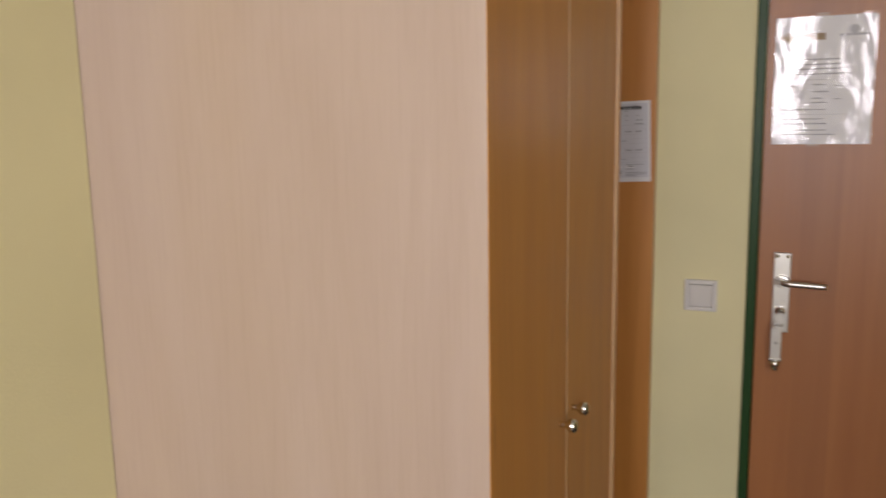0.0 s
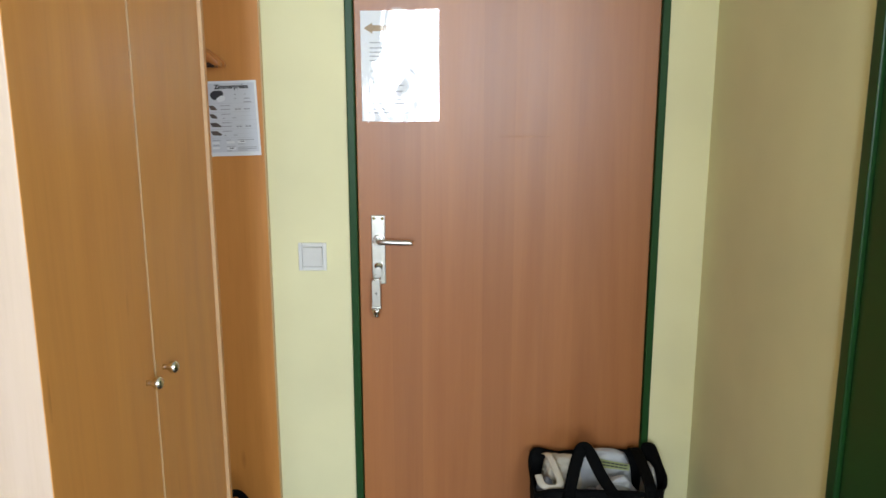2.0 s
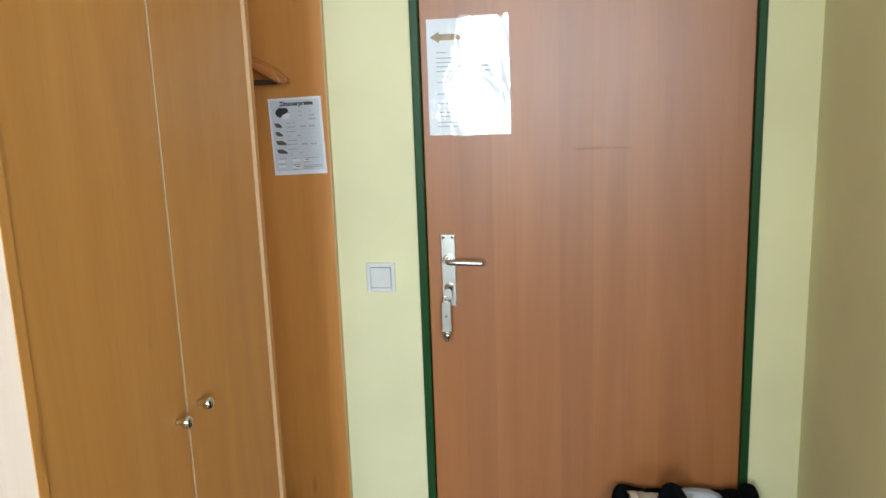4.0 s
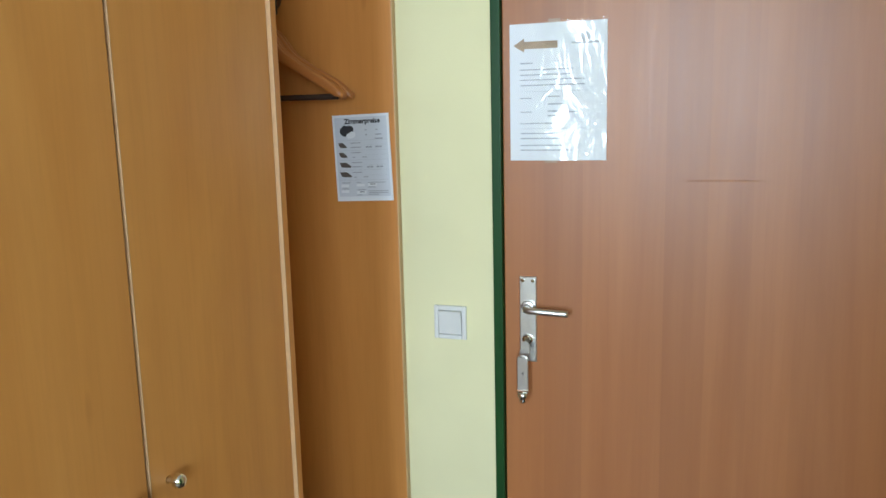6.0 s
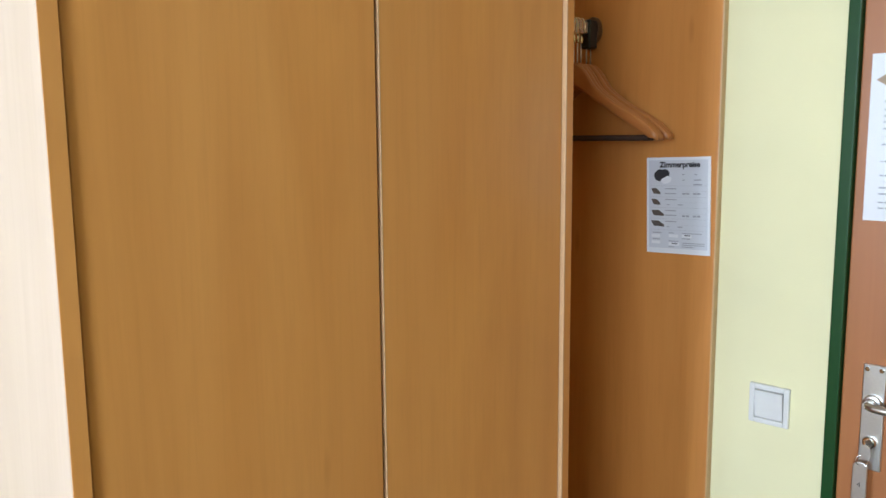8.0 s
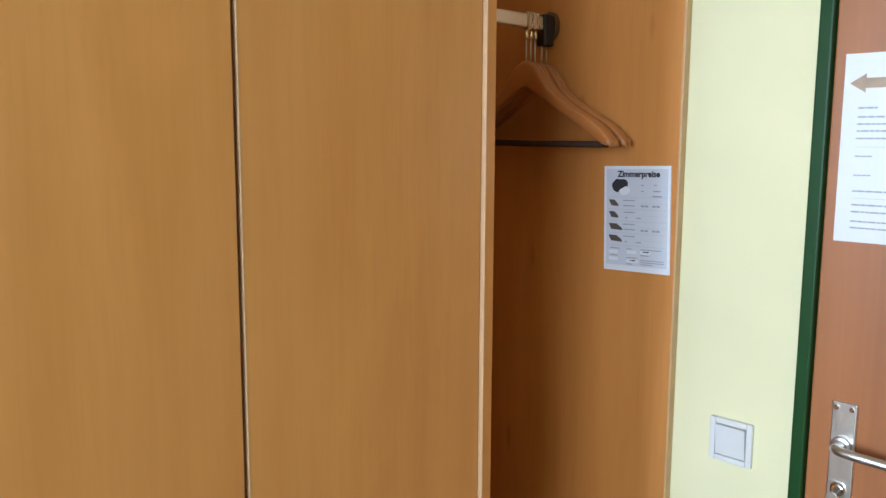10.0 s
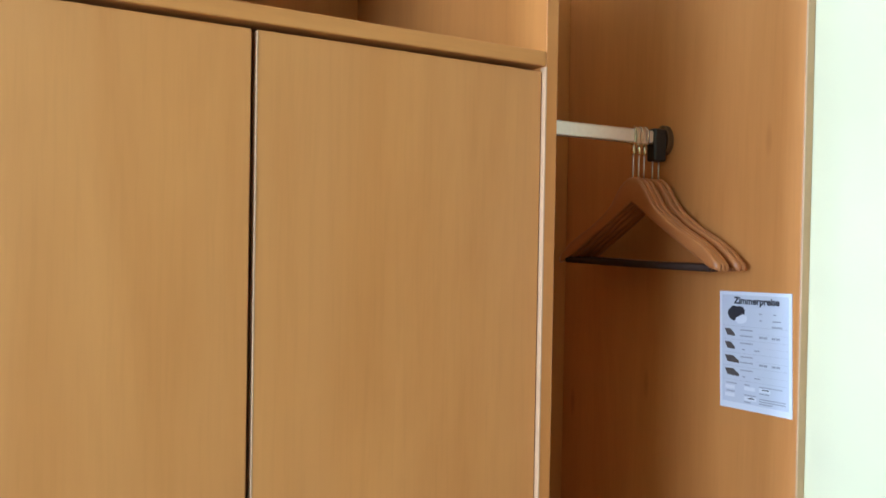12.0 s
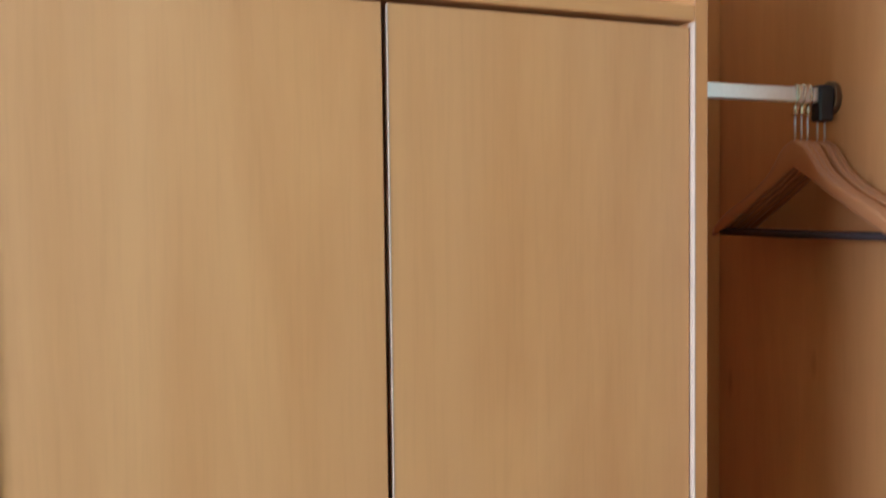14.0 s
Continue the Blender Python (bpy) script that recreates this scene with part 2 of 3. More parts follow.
def tube(points, radius, sides=10, bm=None, closed=False, flat=1.0, up=Vector((0, 0, 1)), width=None, side=None):
    """A sweep of an ellipse along points. width: half width across the path for a ribbon."""
    out = bm or bmesh.new()
    pts = [Vector(p) for p in points]
    rings = []
    k = len(pts)
    for i, p in enumerate(pts):
        if closed:
            d = pts[(i + 1) % k] - pts[i - 1]
        else:
            d = pts[min(i + 1, k - 1)] - pts[max(i - 1, 0)]
        d.normalize()
        s = Vector(side) - d * d.dot(Vector(side)) if side else d.cross(up)
        if s.length < 1e-4:
            s = d.cross(Vector((1, 0, 0)))
        s.normalize()
        t = s.cross(d).normalized()
        w = width if width else radius
        ring = []
        for j in range(sides):
            a = 2 * math.pi * j / sides
            ring.append(out.verts.new(p + s * (w * math.cos(a)) + t * (radius * flat * math.sin(a))))
        rings.append(ring)
    for i in range(k if closed else k - 1):
        r0, r1 = rings[i], rings[(i + 1) % k]
        for j in range(sides):
            out.faces.new((r0[j], r0[(j + 1) % sides], r1[(j + 1) % sides], r1[j]))
    if not closed:
        out.faces.new(rings[0][::-1])
        out.faces.new(rings[-1])
    bmesh.ops.recalc_face_normals(out, faces=out.faces[:])
    return out


def spline(ctrl, steps=8):
    """Catmull-Rom points through the control points."""
    p = [Vector(c) for c in ctrl]
    p = [p[0] * 2 - p[1]] + p + [p[-1] * 2 - p[-2]]
    out = []
    for i in range(1, len(p) - 2):
        for s in range(steps):
            t = s / steps
            a, b, c, d = p[i - 1], p[i], p[i + 1], p[i + 2]
            out.append(0.5 * ((2 * b) + (c - a) * t + (2 * a - 5 * b + 4 * c - d) * t * t + (3 * b - a - 3 * c + d) * t ** 3))
    out.append(p[-2])
    return out


def lathe(profile, centre, axis, sides=20, bm=None):
    """A turned shape: profile of (radius, height along axis)."""
    out = bm or bmesh.new()
    ax = Vector(axis).normalized()
    s = ax.orthogonal().normalized()
    t = ax.cross(s)
    c = Vector(centre)
    rings = [[out.verts.new(c + ax * h + (s * math.cos(2 * math.pi * j / sides) + t * math.sin(2 * math.pi * j / sides)) * r) for j in range(sides)] for r, h in profile]
    for r0, r1 in zip(rings, rings[1:]):
        for j in range(sides):
            out.faces.new((r0[j], r0[(j + 1) % sides], r1[(j + 1) % sides], r1[j]))
    out.faces.new(rings[0][::-1])
    out.faces.new(rings[-1])
    bmesh.ops.recalc_face_normals(out, faces=out.faces[:])
    return out


def structure(name, bm, material, label, category):
    return tagged(part(name, bm, material), label, category, kind="structure")


# ---- the room's shell ----
H = 2.55
XR = 0.990          # hall wall on the right
XL2 = -1.9          # made-up wall further back on the left, out of view
YP2 = -2.35         # where the made-up widening of the room starts
XA = -0.875         # wall on the left, behind the wardrobe
XL = -0.822         # wall face beside the wardrobe, placed to fit the camera's view
YH = -1.88          # end of the hall wall
X2 = 3.1            # far right wall of the room

# wall with the entrance door: opening for the frame
DX0, DX1, DZ = -0.0276, 0.857, 2.03
w = box(XA - 0.15, DX0, 0, 0.16, 0, H)
box(DX1, XR + 0.15, 0, 0.16, 0, H, bm=w)
box(DX0, DX1, 0, 0.16, DZ, H, bm=w)
structure("wall_north", w, YELLOW, "pale yellow painted plaster wall around the entrance door", "wall")

# hall wall on the right with the opening of the green door
BY0, BY1, BZ = -0.855, -1.65, 2.03
w = box(XR, XR + 0.12, BY0, 0, 0, H)
box(XR, XR + 0.12, YH, BY1, 0, H, bm=w)
box(XR, XR + 0.12, BY1, BY0, BZ, H, bm=w)
box(XR + 0.12, X2, YH, YH + 0.12, 0, H, bm=w)
structure("wall_east", w, YELLOW, "yellow painted plaster wall with a green door in it", "wall")
structure("wall_bathroom", box(XR + 0.40, XR + 0.5, YH + 0.12, 0, 0, H), YELLOW, "plain wall behind the green door", "wall")

w = box(XA - 0.15, XA, -1.3215, 0, 0, H)
box(XA - 0.15, XL, YP2, -1.3215, 0, H, bm=w)
# Unseen set-back of the wall, added to clear light from the windows.
box(XL2 - 0.15, XA - 0.15, YP2, YP2 + 0.15, 0, H, bm=w)
box(XL2 - 0.15, XL2, YB, YP2, 0, H, bm=w)
structure("wall_west", w, YELLOW, "yellow painted plaster wall beside and behind the wardrobe", "wall")
structure("wall_room_east", box(X2, X2 + 0.15, YB, YH + 0.12, 0, H), YELLOW, "plain yellow wall of the room", "wall")
w = box(XL2 - 0.15, WINDOWS[0][0], YB - 0.2, YB, 0, H)
box(WINDOWS[0][1], WINDOWS[1][0], YB - 0.2, YB, 0, H, bm=w)
box(WINDOWS[1][1], X2 + 0.15, YB - 0.2, YB, 0, H, bm=w)
for wx0, wx1, wz0, wz1 in WINDOWS:
    box(wx0, wx1, YB - 0.2, YB, 0, wz0, bm=w)
    box(wx0, wx1, YB - 0.2, YB, wz1, H, bm=w)
structure("wall_south", w, YELLOW, "plain yellow wall with the room's two windows", "wall")
structure("floor", box(XL2 - 0.15, X2 + 0.15, YB - 0.2, 0.16, -0.1, 0), FLOOR, "brown wood-look laminate floor of the room", "floor")
structure("ceiling", box(XL2 - 0.15, X2 + 0.15, YB - 0.2, 0.16, H, H + 0.1), WHITE_CEIL, "white painted plaster ceiling of the room", "ceiling")

for k, (wx0, wx1, wz0, wz1) in enumerate(WINDOWS):
    win = thing("window_%d" % (k + 1), "white framed window that lights the room", "window", "structure")
    f = box(wx0, wx0 + 0.05, YB - 0.18, YB - 0.11, wz0, wz1, 0.004)
    box(wx1 - 0.05, wx1, YB - 0.18, YB - 0.11, wz0, wz1, 0.004, bm=f)
    box(wx0 + 0.05, wx1 - 0.05, YB - 0.18, YB - 0.11, wz0, wz0 + 0.05, 0.004, bm=f)
    box(wx0 + 0.05, wx1 - 0.05, YB - 0.18, YB - 0.11, wz1 - 0.05, wz1, 0.004, bm=f)
    part("window_frame", f, WINWHITE, win)
    pane = part("pane", box(wx0 + 0.05, wx1 - 0.05, YB - 0.150, YB - 0.144, wz0 + 0.05, wz1 - 0.05), PANE, win)
    pane.visible_shadow = False

# ---- entrance door ----
door = thing("door_1", "closed reddish beech entrance door in a green steel frame", "door", "structure")


def frame_profile(x_in, x_out, z):
    """One jamb: a thin painted steel profile with a rounded lip."""
    a, c = min(x_in, x_out), max(x_in, x_out)
    return box(a, c, -0.012, 0.10, 0, z, 0.003, 2)


part("jamb", frame_profile(-0.0286, -0.006, 2.06), GREEN, door, "green gloss-painted steel jamb")
part("jamb", frame_profile(0.837, 0.858, 2.06), GREEN, door, "green gloss-painted steel jamb")
part("head", box(-0.006, 0.837, -0.012, 0.10, 2.005, 2.06, 0.003), GREEN, door, "green gloss-painted steel head")
part("door_leaf", box(-0.004, 0.835, 0.0, 0.042, 0.006, 2.003, 0.0025), DOORWOOD, door, "reddish beech veneer with wide vertical bands")

plate = part("lock_plate", prism([(0.040, 0.914), (0.078, 0.914), (0.0785, 0.9145), (0.0785, 1.1155), (0.078, 1.116), (0.040, 1.116), (0.0395, 1.1155), (0.0395, 0.9145)], -0.008, 'y', 0.0, 0.0018), STEEL, door, "brushed steel long plate")
LOCK = Vector((-0.006, 0.0, -0.006))      # shift that lines the lock set up with the camera's view
plate.location = LOCK
for sx in (0.047, 0.071):
    b = lathe([(0.0042, 0.0), (0.0042, 0.0012), (0.003, 0.0018)], (sx, -0.008, 1.107), (0, -1, 0), 12)
    part("screw", b, CHROME, plate)
b = lathe([(0.0165, 0), (0.0165, 0.006), (0.0145, 0.009), (0.0105, 0.010), (0.0105, 0.030)], (0.060, -0.008, 1.044), (0, -1, 0), 24)
part("collar", b, STEEL, plate, smooth=False)
lever = spline([(0.060, -0.020, 1.046), (0.060, -0.036, 1.046), (0.067, -0.044, 1.0455), (0.090, -0.047, 1.045), (0.122, -0.046, 1.0435), (0.158, -0.044, 1.042)], 6)
part("lever_handle", tube(lever, 0.0078, 12, flat=1.0), STEEL, door, "satin steel lever", smooth=True).location = LOCK
b = lathe([(0.0125, 0), (0.0125, 0.004), (0.0105, 0.008), (0.0085, 0.009)], (0.0585, -0.008, 0.968), (0, -1, 0), 20)
box(0.0535, 0.0635, -0.0165, -0.008, 0.938, 0.966, 0.003, bm=b)
part("lock_cylinder", b, CHROME, door).location = LOCK

# key with its fob, hanging from the lock
key = thing("room_key", "steel room key with long metal fob hanging in the lock", "key")
b = box(0.0565, 0.0605, -0.034, -0.0168, 0.9600, 0.9625)
prism([(0.0500, 0.942), (0.0665, 0.942), (0.0690, 0.950), (0.0665, 0.966), (0.0585, 0.971), (0.0500, 0.966), (0.0475, 0.950)], 0.002, 'y', -0.035, bm=b)
part("key", b, STEEL, key)
ring = [(0.0545 + 0.0095 * math.sin(a), -0.0335 + 0.004 * math.sin(a), 0.939 + 0.0105 * math.cos(a)) for a in [2 * math.pi * i / 24 for i in range(24)]]
part("ring", tube(ring, 0.0010, 6, closed=True, up=Vector((0, 1, 0.2))), CHROME, key, smooth=True)
fx, fw = 0.0520, 0.0125
out = []
for i in range(9):
    a = math.pi * i / 8
    out.append((fx + fw * math.cos(a), 0.9265 + 0.009 * math.sin(a)))
out += [(fx - fw * 1.02, 0.851), (fx + fw * 1.02, 0.851)]
fob = part("fob", prism(out, -0.006, 'y', -0.030, 0.0012), STEEL, key, "flat brushed metal fob with a stamped number")
part("band", box(fx - fw * 1.12, fx + fw * 1.12, -0.038, -0.028, 0.846, 0.853, 0.0015), CHROME, fob)
b = lathe([(0.0105, 0), (0.0125, -0.004), (0.0125, -0.010), (0.0095, -0.014), (0.0075, -0.016), (0.009, -0.020), (0.0065, -0.025)], (fx, -0.033, 0.846), (0, 0, 1), 18)
part("end_knob", b, CHROME, fob, smooth=True)


def lettering(name, words, size, centre, parent, material, bold=0.0, axis='y', align='CENTER', squeeze=1.0):
    cu = bpy.data.curves.new(name, 'FONT')
    cu.body, cu.size, cu.align_x, cu.align_y, cu.offset, cu.resolution_u = words, 1.0, align, 'CENTER', bold, 3
    ob = bpy.data.objects.new(name, cu)
    scene.collection.objects.link(ob)
    me = bpy.data.meshes.new_from_object(ob.evaluated_get(bpy.context.evaluated_depsgraph_get()))
    bpy.data.objects.remove(ob)
    me.transform(Matrix.Translation(centre) @ pose(0, 0, 0, 90, 0, 0) @ Matrix.Diagonal((size * squeeze, size, size, 1)))
    me.materials.clear()
    me.materials.append(material)
    res = new(name, me)
    res.parent = parent
    return res


key.location = LOCK
lettering("number", "4", 0.014, (fx, -0.0365, 0.892), fob, INK)

# ---- notice in a plastic sleeve on the door ----
notice = thing("door_notice", "white notice with arrow in clear plastic sleeve on the door", "notice")
NX0, NX1, NZ0, NZ1 = 0.013, 0.2295, 1.375, 1.6755


def sheet(x0, x1, z0, z1, y, lift, nx=14, nz=18, wav=0.0012, slope=0.0, thick=0.0006, lean=0.0):
    """A slightly wavy sheet of paper or film with thickness."""
    b = bmesh.new()
    front, back = [], []
    for j in range(nz + 1):
        for i in range(nx + 1):
            u, v = i / nx, j / nz
            x = x0 + (x1 - x0) * u + lean * (v - 0.5)
            z = z0 + (z1 - z0) * v + slope * (u - 0.5) * v
            d = wav * (0.5 + 0.5 * math.sin(5 * u + 3.1 * v) * math.cos(4 * v - 2 * u)) + lift * max(0, v - 0.7) * u
            front.append(b.verts.new((x, y - d - thick, z)))
            if thick:
                back.append(b.verts.new((x, y - d, z)))
    k = nx + 1
    for j in range(nz):
        for i in range(nx):
            a = j * k + i
            b.faces.new((front[a], front[a + 1], front[a + k + 1], front[a + k]))
            if thick:
                b.faces.new((back[a], back[a + k], back[a + k + 1], back[a + 1]))
    if thick:
        for row in ([*range(k)], [*range(nz * k, nz * k + k)], [*range(0, (nz + 1) * k, k)], [*range(nx, (nz + 1) * k, k)]):
            for p, q in zip(row, row[1:]):
                b.faces.new((front[p], back[p], back[q], front[q]))
    bmesh.ops.recalc_face_normals(b, faces=b.faces[:])
    return b


part("paper", box(NX0 + 0.001, NX1 - 0.0015, -0.0022, -0.0014, NZ0 + 0.001, NZ1 - 0.002), PAPER, notice)
part("sleeve", sheet(NX0, NX1, NZ0, NZ1, -0.0052, 0.012, slope=0.007, wav=0.004, thick=0.0), SLEEVE, notice, "crinkled clear plastic sleeve", smooth=True)
part("tape", box(0.100, 0.127, -0.0012, -0.0002, NZ1 - 0.002, NZ1 + 0.006), TAPE, notice)
part("tape", box(0.092, 0.120, -0.0012, -0.0002, NZ0 - 0.004, NZ0 + 0.003), TAPE, notice)
YP = -0.0023
NW, NH = NX1 - NX0, NZ1 - NZ0


def bars(name, rows, material, parent, x0, z1, wide, high, y, t=0.0002):
    """Lines of writing too small to read: plain bars. Rows of (u0, u1, v, thickness) in parts of the sheet, v from the top."""
    b = bmesh.new()
    for u0, u1, v, th in rows:
        z = z1 - v * high
        box(x0 + u0 * wide, x0 + u1 * wide, y - t, y, z - th * high / 2, z + th * high / 2, bm=b)
    return tagged(part(name, b, material, parent), kind="stuff")


def arrow_outline(u0, u1, v, hw, hh, neck):
    x = [NX0 + u * NW for u in (u0, u0 + neck, u1)]
    z = NZ1 - v * NH
    return [(x[0], z), (x[1], z + hh), (x[1], z + hw), (x[2], z + hw), (x[2], z - hw), (x[1], z - hw), (x[1], z - hh)]


part("arrow", prism(arrow_outline(0.045, 0.50, 0.160, 0.0078, 0.0150, 0.11), -0.0003, 'y', YP), INK_BROWN, notice, "printed brown arrow")
e = lathe([(0.0105, 0), (0.0105, 0.0003)], (NX0 + 0.78 * NW, YP, NZ1 - 0.115 * NH), (0, -1, 0), 20)
part("emblem", e, INK_PALE, notice)
bars("emblem_bar", [(0.64, 0.92, 0.155, 0.016)], INK_PALE, notice, NX0, NZ1, NW, NH, YP)
rows = [(0.115, 0.245, 0.288, 0.010), (0.115, 0.66, 0.335, 0.009), (0.115, 0.65, 0.372, 0.009), (0.115, 0.77, 0.408, 0.009), (0.115, 0.77, 0.447, 0.009),
        (0.115, 0.23, 0.540, 0.008), (0.40, 0.52, 0.530, 0.009), (0.62, 0.69, 0.540, 0.006), (0.40, 0.55, 0.585, 0.009), (0.115, 0.23, 0.640, 0.008),
        (0.40, 0.50, 0.636, 0.009), (0.62, 0.69, 0.644, 0.006), (0.40, 0.54, 0.670, 0.009), (0.115, 0.53, 0.724, 0.009), (0.115, 0.52, 0.797, 0.009),
        (0.115, 0.55, 0.834, 0.009), (0.115, 0.55, 0.885, 0.009), (0.115, 0.64, 0.920, 0.009)]
broken = []
rnd = random.Random(5)
for u0, u1, v, th in rows:
    u = u0
    while u < u1:
        q = min(u1, u + rnd.uniform(0.02, 0.06))
        broken.append((u, q, v, th))
        u = q + 0.008
bars("writing", broken, INK_GREY, notice, NX0, NZ1, NW, NH, YP)
bars("rule", [(0.115, 0.80, 0.492, 0.0022), (0.115, 0.80, 0.762, 0.0022)], INK_PALE, notice, NX0, NZ1, NW, NH, YP)

# old glue marks on the leaf
mk = box(0.397, 0.540, -0.0003, 0.0002, 1.3305, 1.3340)
tagged(part("glue_mark", mk, GLUE), "thin brownish strip of old glue on the door leaf", "mark")

tagged(part("dent", lathe([(0.0016, 0), (0.0016, 0.0005)], (0.281, 0.0, 1.525), (0, -1, 0), 10), GLUE), "small dark dent in the door leaf", "mark")
tagged(part("dent", lathe([(0.0013, 0), (0.0013, 0.0005)], (0.338, 0.0, 1.262), (0, -1, 0), 10), GLUE), "small dark dent in the door leaf", "mark")

# ---- light switch ----
sw = thing("light_switch", "white plastic rocker light switch on the yellow wall", "light switch")
pl = box(-0.179, -0.168, -0.009, 0.0, 0.948, 1.030, 0.002, 2)
box(-0.109, -0.098, -0.009, 0.0, 0.948, 1.030, 0.002, 2, bm=pl)
box(-0.168, -0.109, -0.009, 0.0, 0.948, 0.9590, 0.002, 2, bm=pl)
box(-0.168, -0.109, -0.009, 0.0, 1.0190, 1.030, 0.002, 2, bm=pl)
part("plate", pl, SWITCH, sw)
# Darker backing: the joint's shade is put into its colour.
part("groove", box(-0.168, -0.109, -0.003, 0.0, 0.9590, 1.0190), JOINT, sw, "joint round the rocker, its shade painted grey")
rk = prism([(-0.0075, 0.9605), (-0.0135, 1.0165), (-0.0120, 1.0175), (-0.003, 1.0175), (-0.003, 0.9605)], 0.0565, 'x', -0.1668, 0.0008)
part("rocker", rk, SWITCH, sw)

# ---- green door in the hall wall ----
bath = thing("door_2", "closed dark green door in a green steel frame", "door", "structure")
part("jamb", box(XR - 0.014, XR + 0.10, BY0 - 0.030, BY0 + 0.004, 0, 2.06, 0.003), GREEN, bath)
part("jamb", box(XR - 0.014, XR + 0.10, BY1 - 0.004, BY1 + 0.030, 0, 2.06, 0.003), GREEN, bath)
part("head", box(XR - 0.014, XR + 0.10, BY1 + 0.030, BY0 - 0.030, 2.0, 2.06, 0.003), GREEN, bath)
part("door_leaf", box(XR - 0.006, XR + 0.034, BY1 + 0.032, BY0 - 0.033, 0.006, 1.998, 0.003), GREEN, bath)

# ---- wardrobe ----
XF = -0.260         # front of the carcass
YG = -0.9262        # joint between the doors
YC = -0.526         # outer face of the far side panel
YN = -1.320         # outer face of the near side panel
ZT = 1.7965         # underside of the shelf above the doors
XB = -0.872         # back of the niche
XK = -0.870         # back of the wardrobe
WH = 2.12
REC = 0.007
ward = thing("wardrobe", "tall beech laminate wardrobe with two plain doors and open top", "wardrobe")
part("side_panel", box(XK, XF, YN, YN + 0.019, 0, WH, 0.0012), BEECH_LIT, ward, "beech laminate side panel, window light painted in pale")
part("front_edge", box(XF - 0.0002, XF + 0.0010, YN + 0.0008, YN + 0.0182, 0, WH), BEECH, ward)
part("side_panel", box(XK, XF, YC - 0.019, YC, 0, WH, 0.0012), BEECH_RED, ward)
part("back_panel", box(XK, XK + 0.008, YN + 0.019, YC - 0.019, 0.06, WH - 0.03), BEECH, ward)
part("top_panel", box(XK, XF, YN + 0.019, YC - 0.019, 2.092, 2.112, 0.001), BEECH_H, ward)
part("shelf", box(XK + 0.008, XF, YN + 0.019, YC - 0.019, ZT, ZT + 0.019, 0.0018, 3), BEECH_H, ward)
part("bottom_panel", box(XK + 0.008, XF - 0.03, YN + 0.019, YC - 0.019, 0.06, 0.08), BEECH_H, ward)
part("plinth", box(XF - 0.06, XF - 0.042, YN + 0.019, YC - 0.019, 0.0, 0.06), BEECH_H, ward)


def wardrobe_door(y0, y1, knob_y):
    d = part("door", box(XF - REC - 0.019, XF - REC, y0, y1, 0.064, ZT - 0.006, 0.0012), BEECH, ward)
    if y0 > YG:
        part("edge_band", box(XF - REC - 0.018, XF - REC + 0.0005, y0 - 0.0006, y0 + 0.0013, 0.065, ZT - 0.007, 0.0004), EDGE_SHINE, d, "window light painted as a pale line on door edge")
    prof = [(0.0055, 0.0), (0.0046, 0.005), (0.0046, 0.009), (0.0095, 0.013), (0.0115, 0.018), (0.0105, 0.0235), (0.0065, 0.0275), (0.002, 0.0286)]
    part("knob", lathe(prof, (XF - REC, knob_y, 0.977), (1, 0, 0), 22), CHROME, d, "small round chrome knob", smooth=True)
    return d


# Raised strip: the lit inner edge of the far panel, put into colour.
part("edge_band", box(XF - 0.012, XF + 0.0005, YC - 0.0197, YC - 0.0174, 0.06, ZT - 0.001, 0.0004), EDGE_SHINE, ward, "window light painted as a pale line on carcass edge")
wardrobe_door(YN + 0.022, YG - 0.0030, YG - 0.040)
wardrobe_door(YG + 0.0030, YC - 0.021, YG + 0.040)

# ---- coat niche between the wardrobe and the entrance wall ----
niche = thing("coat_niche", "beech laminate open coat niche with a chrome clothes rail", "coat niche")
PX = -0.2615
part("end_panel", box(XB, PX, -0.019, -0.001, 0, 2.163, 0.0012), BEECH_RED, niche)
part("edge_strip", box(PX, PX + 0.0035, -0.0195, -0.001, 0, 2.163, 0.001), EDGE, niche)
part("back_panel", box(XB, XB + 0.010, YC + 0.001, -0.020, 0, 2.163, 0.001), BEECH_RED, niche)
RX, RZ = -0.557, 1.770


def rounded(cx, cz, hx, hz, r, steps=5):
    """Outline of an upright rectangle with round corners."""
    o = []
    for qx, qz, a0 in ((1, 1, 0), (-1, 1, 90), (-1, -1, 180), (1, -1, 270)):
        for k in range(steps + 1):
            a = math.radians(a0 + 90 * k / steps)
            o.append((cx + qx * (hx - r) + r * math.cos(a), cz + qz * (hz - r) + r * math.sin(a)))
    return o


rail = part("clothes_rail", prism(rounded(RX, RZ, 0.0070, 0.0135, 0.0045), 0.486, 'y', -0.525), ALU, niche, "flat silver clothes rail")
part("collar", prism(rounded(RX, RZ, 0.0100, 0.0165, 0.006), 0.040, 'y', -0.116, 0.005), CHROME, rail, "shiny end collar", smooth=False)
b = box(RX - 0.012, RX + 0.012, -0.066, -0.034, RZ - 0.045, RZ + 0.018, 0.005, 3)
part("holder", b, BLACKPLASTIC, niche, "black plastic rail holder")
b = prism([(RX - 0.004 + 0.019 * math.cos(a), RZ - 0.002 + 0.029 * math.sin(a)) for a in [2 * math.pi * i / 24 for i in range(24)]], 0.015, 'y', -0.034, 0.002)
part("flange", b, DULL, niche, "dull metal wall flange")


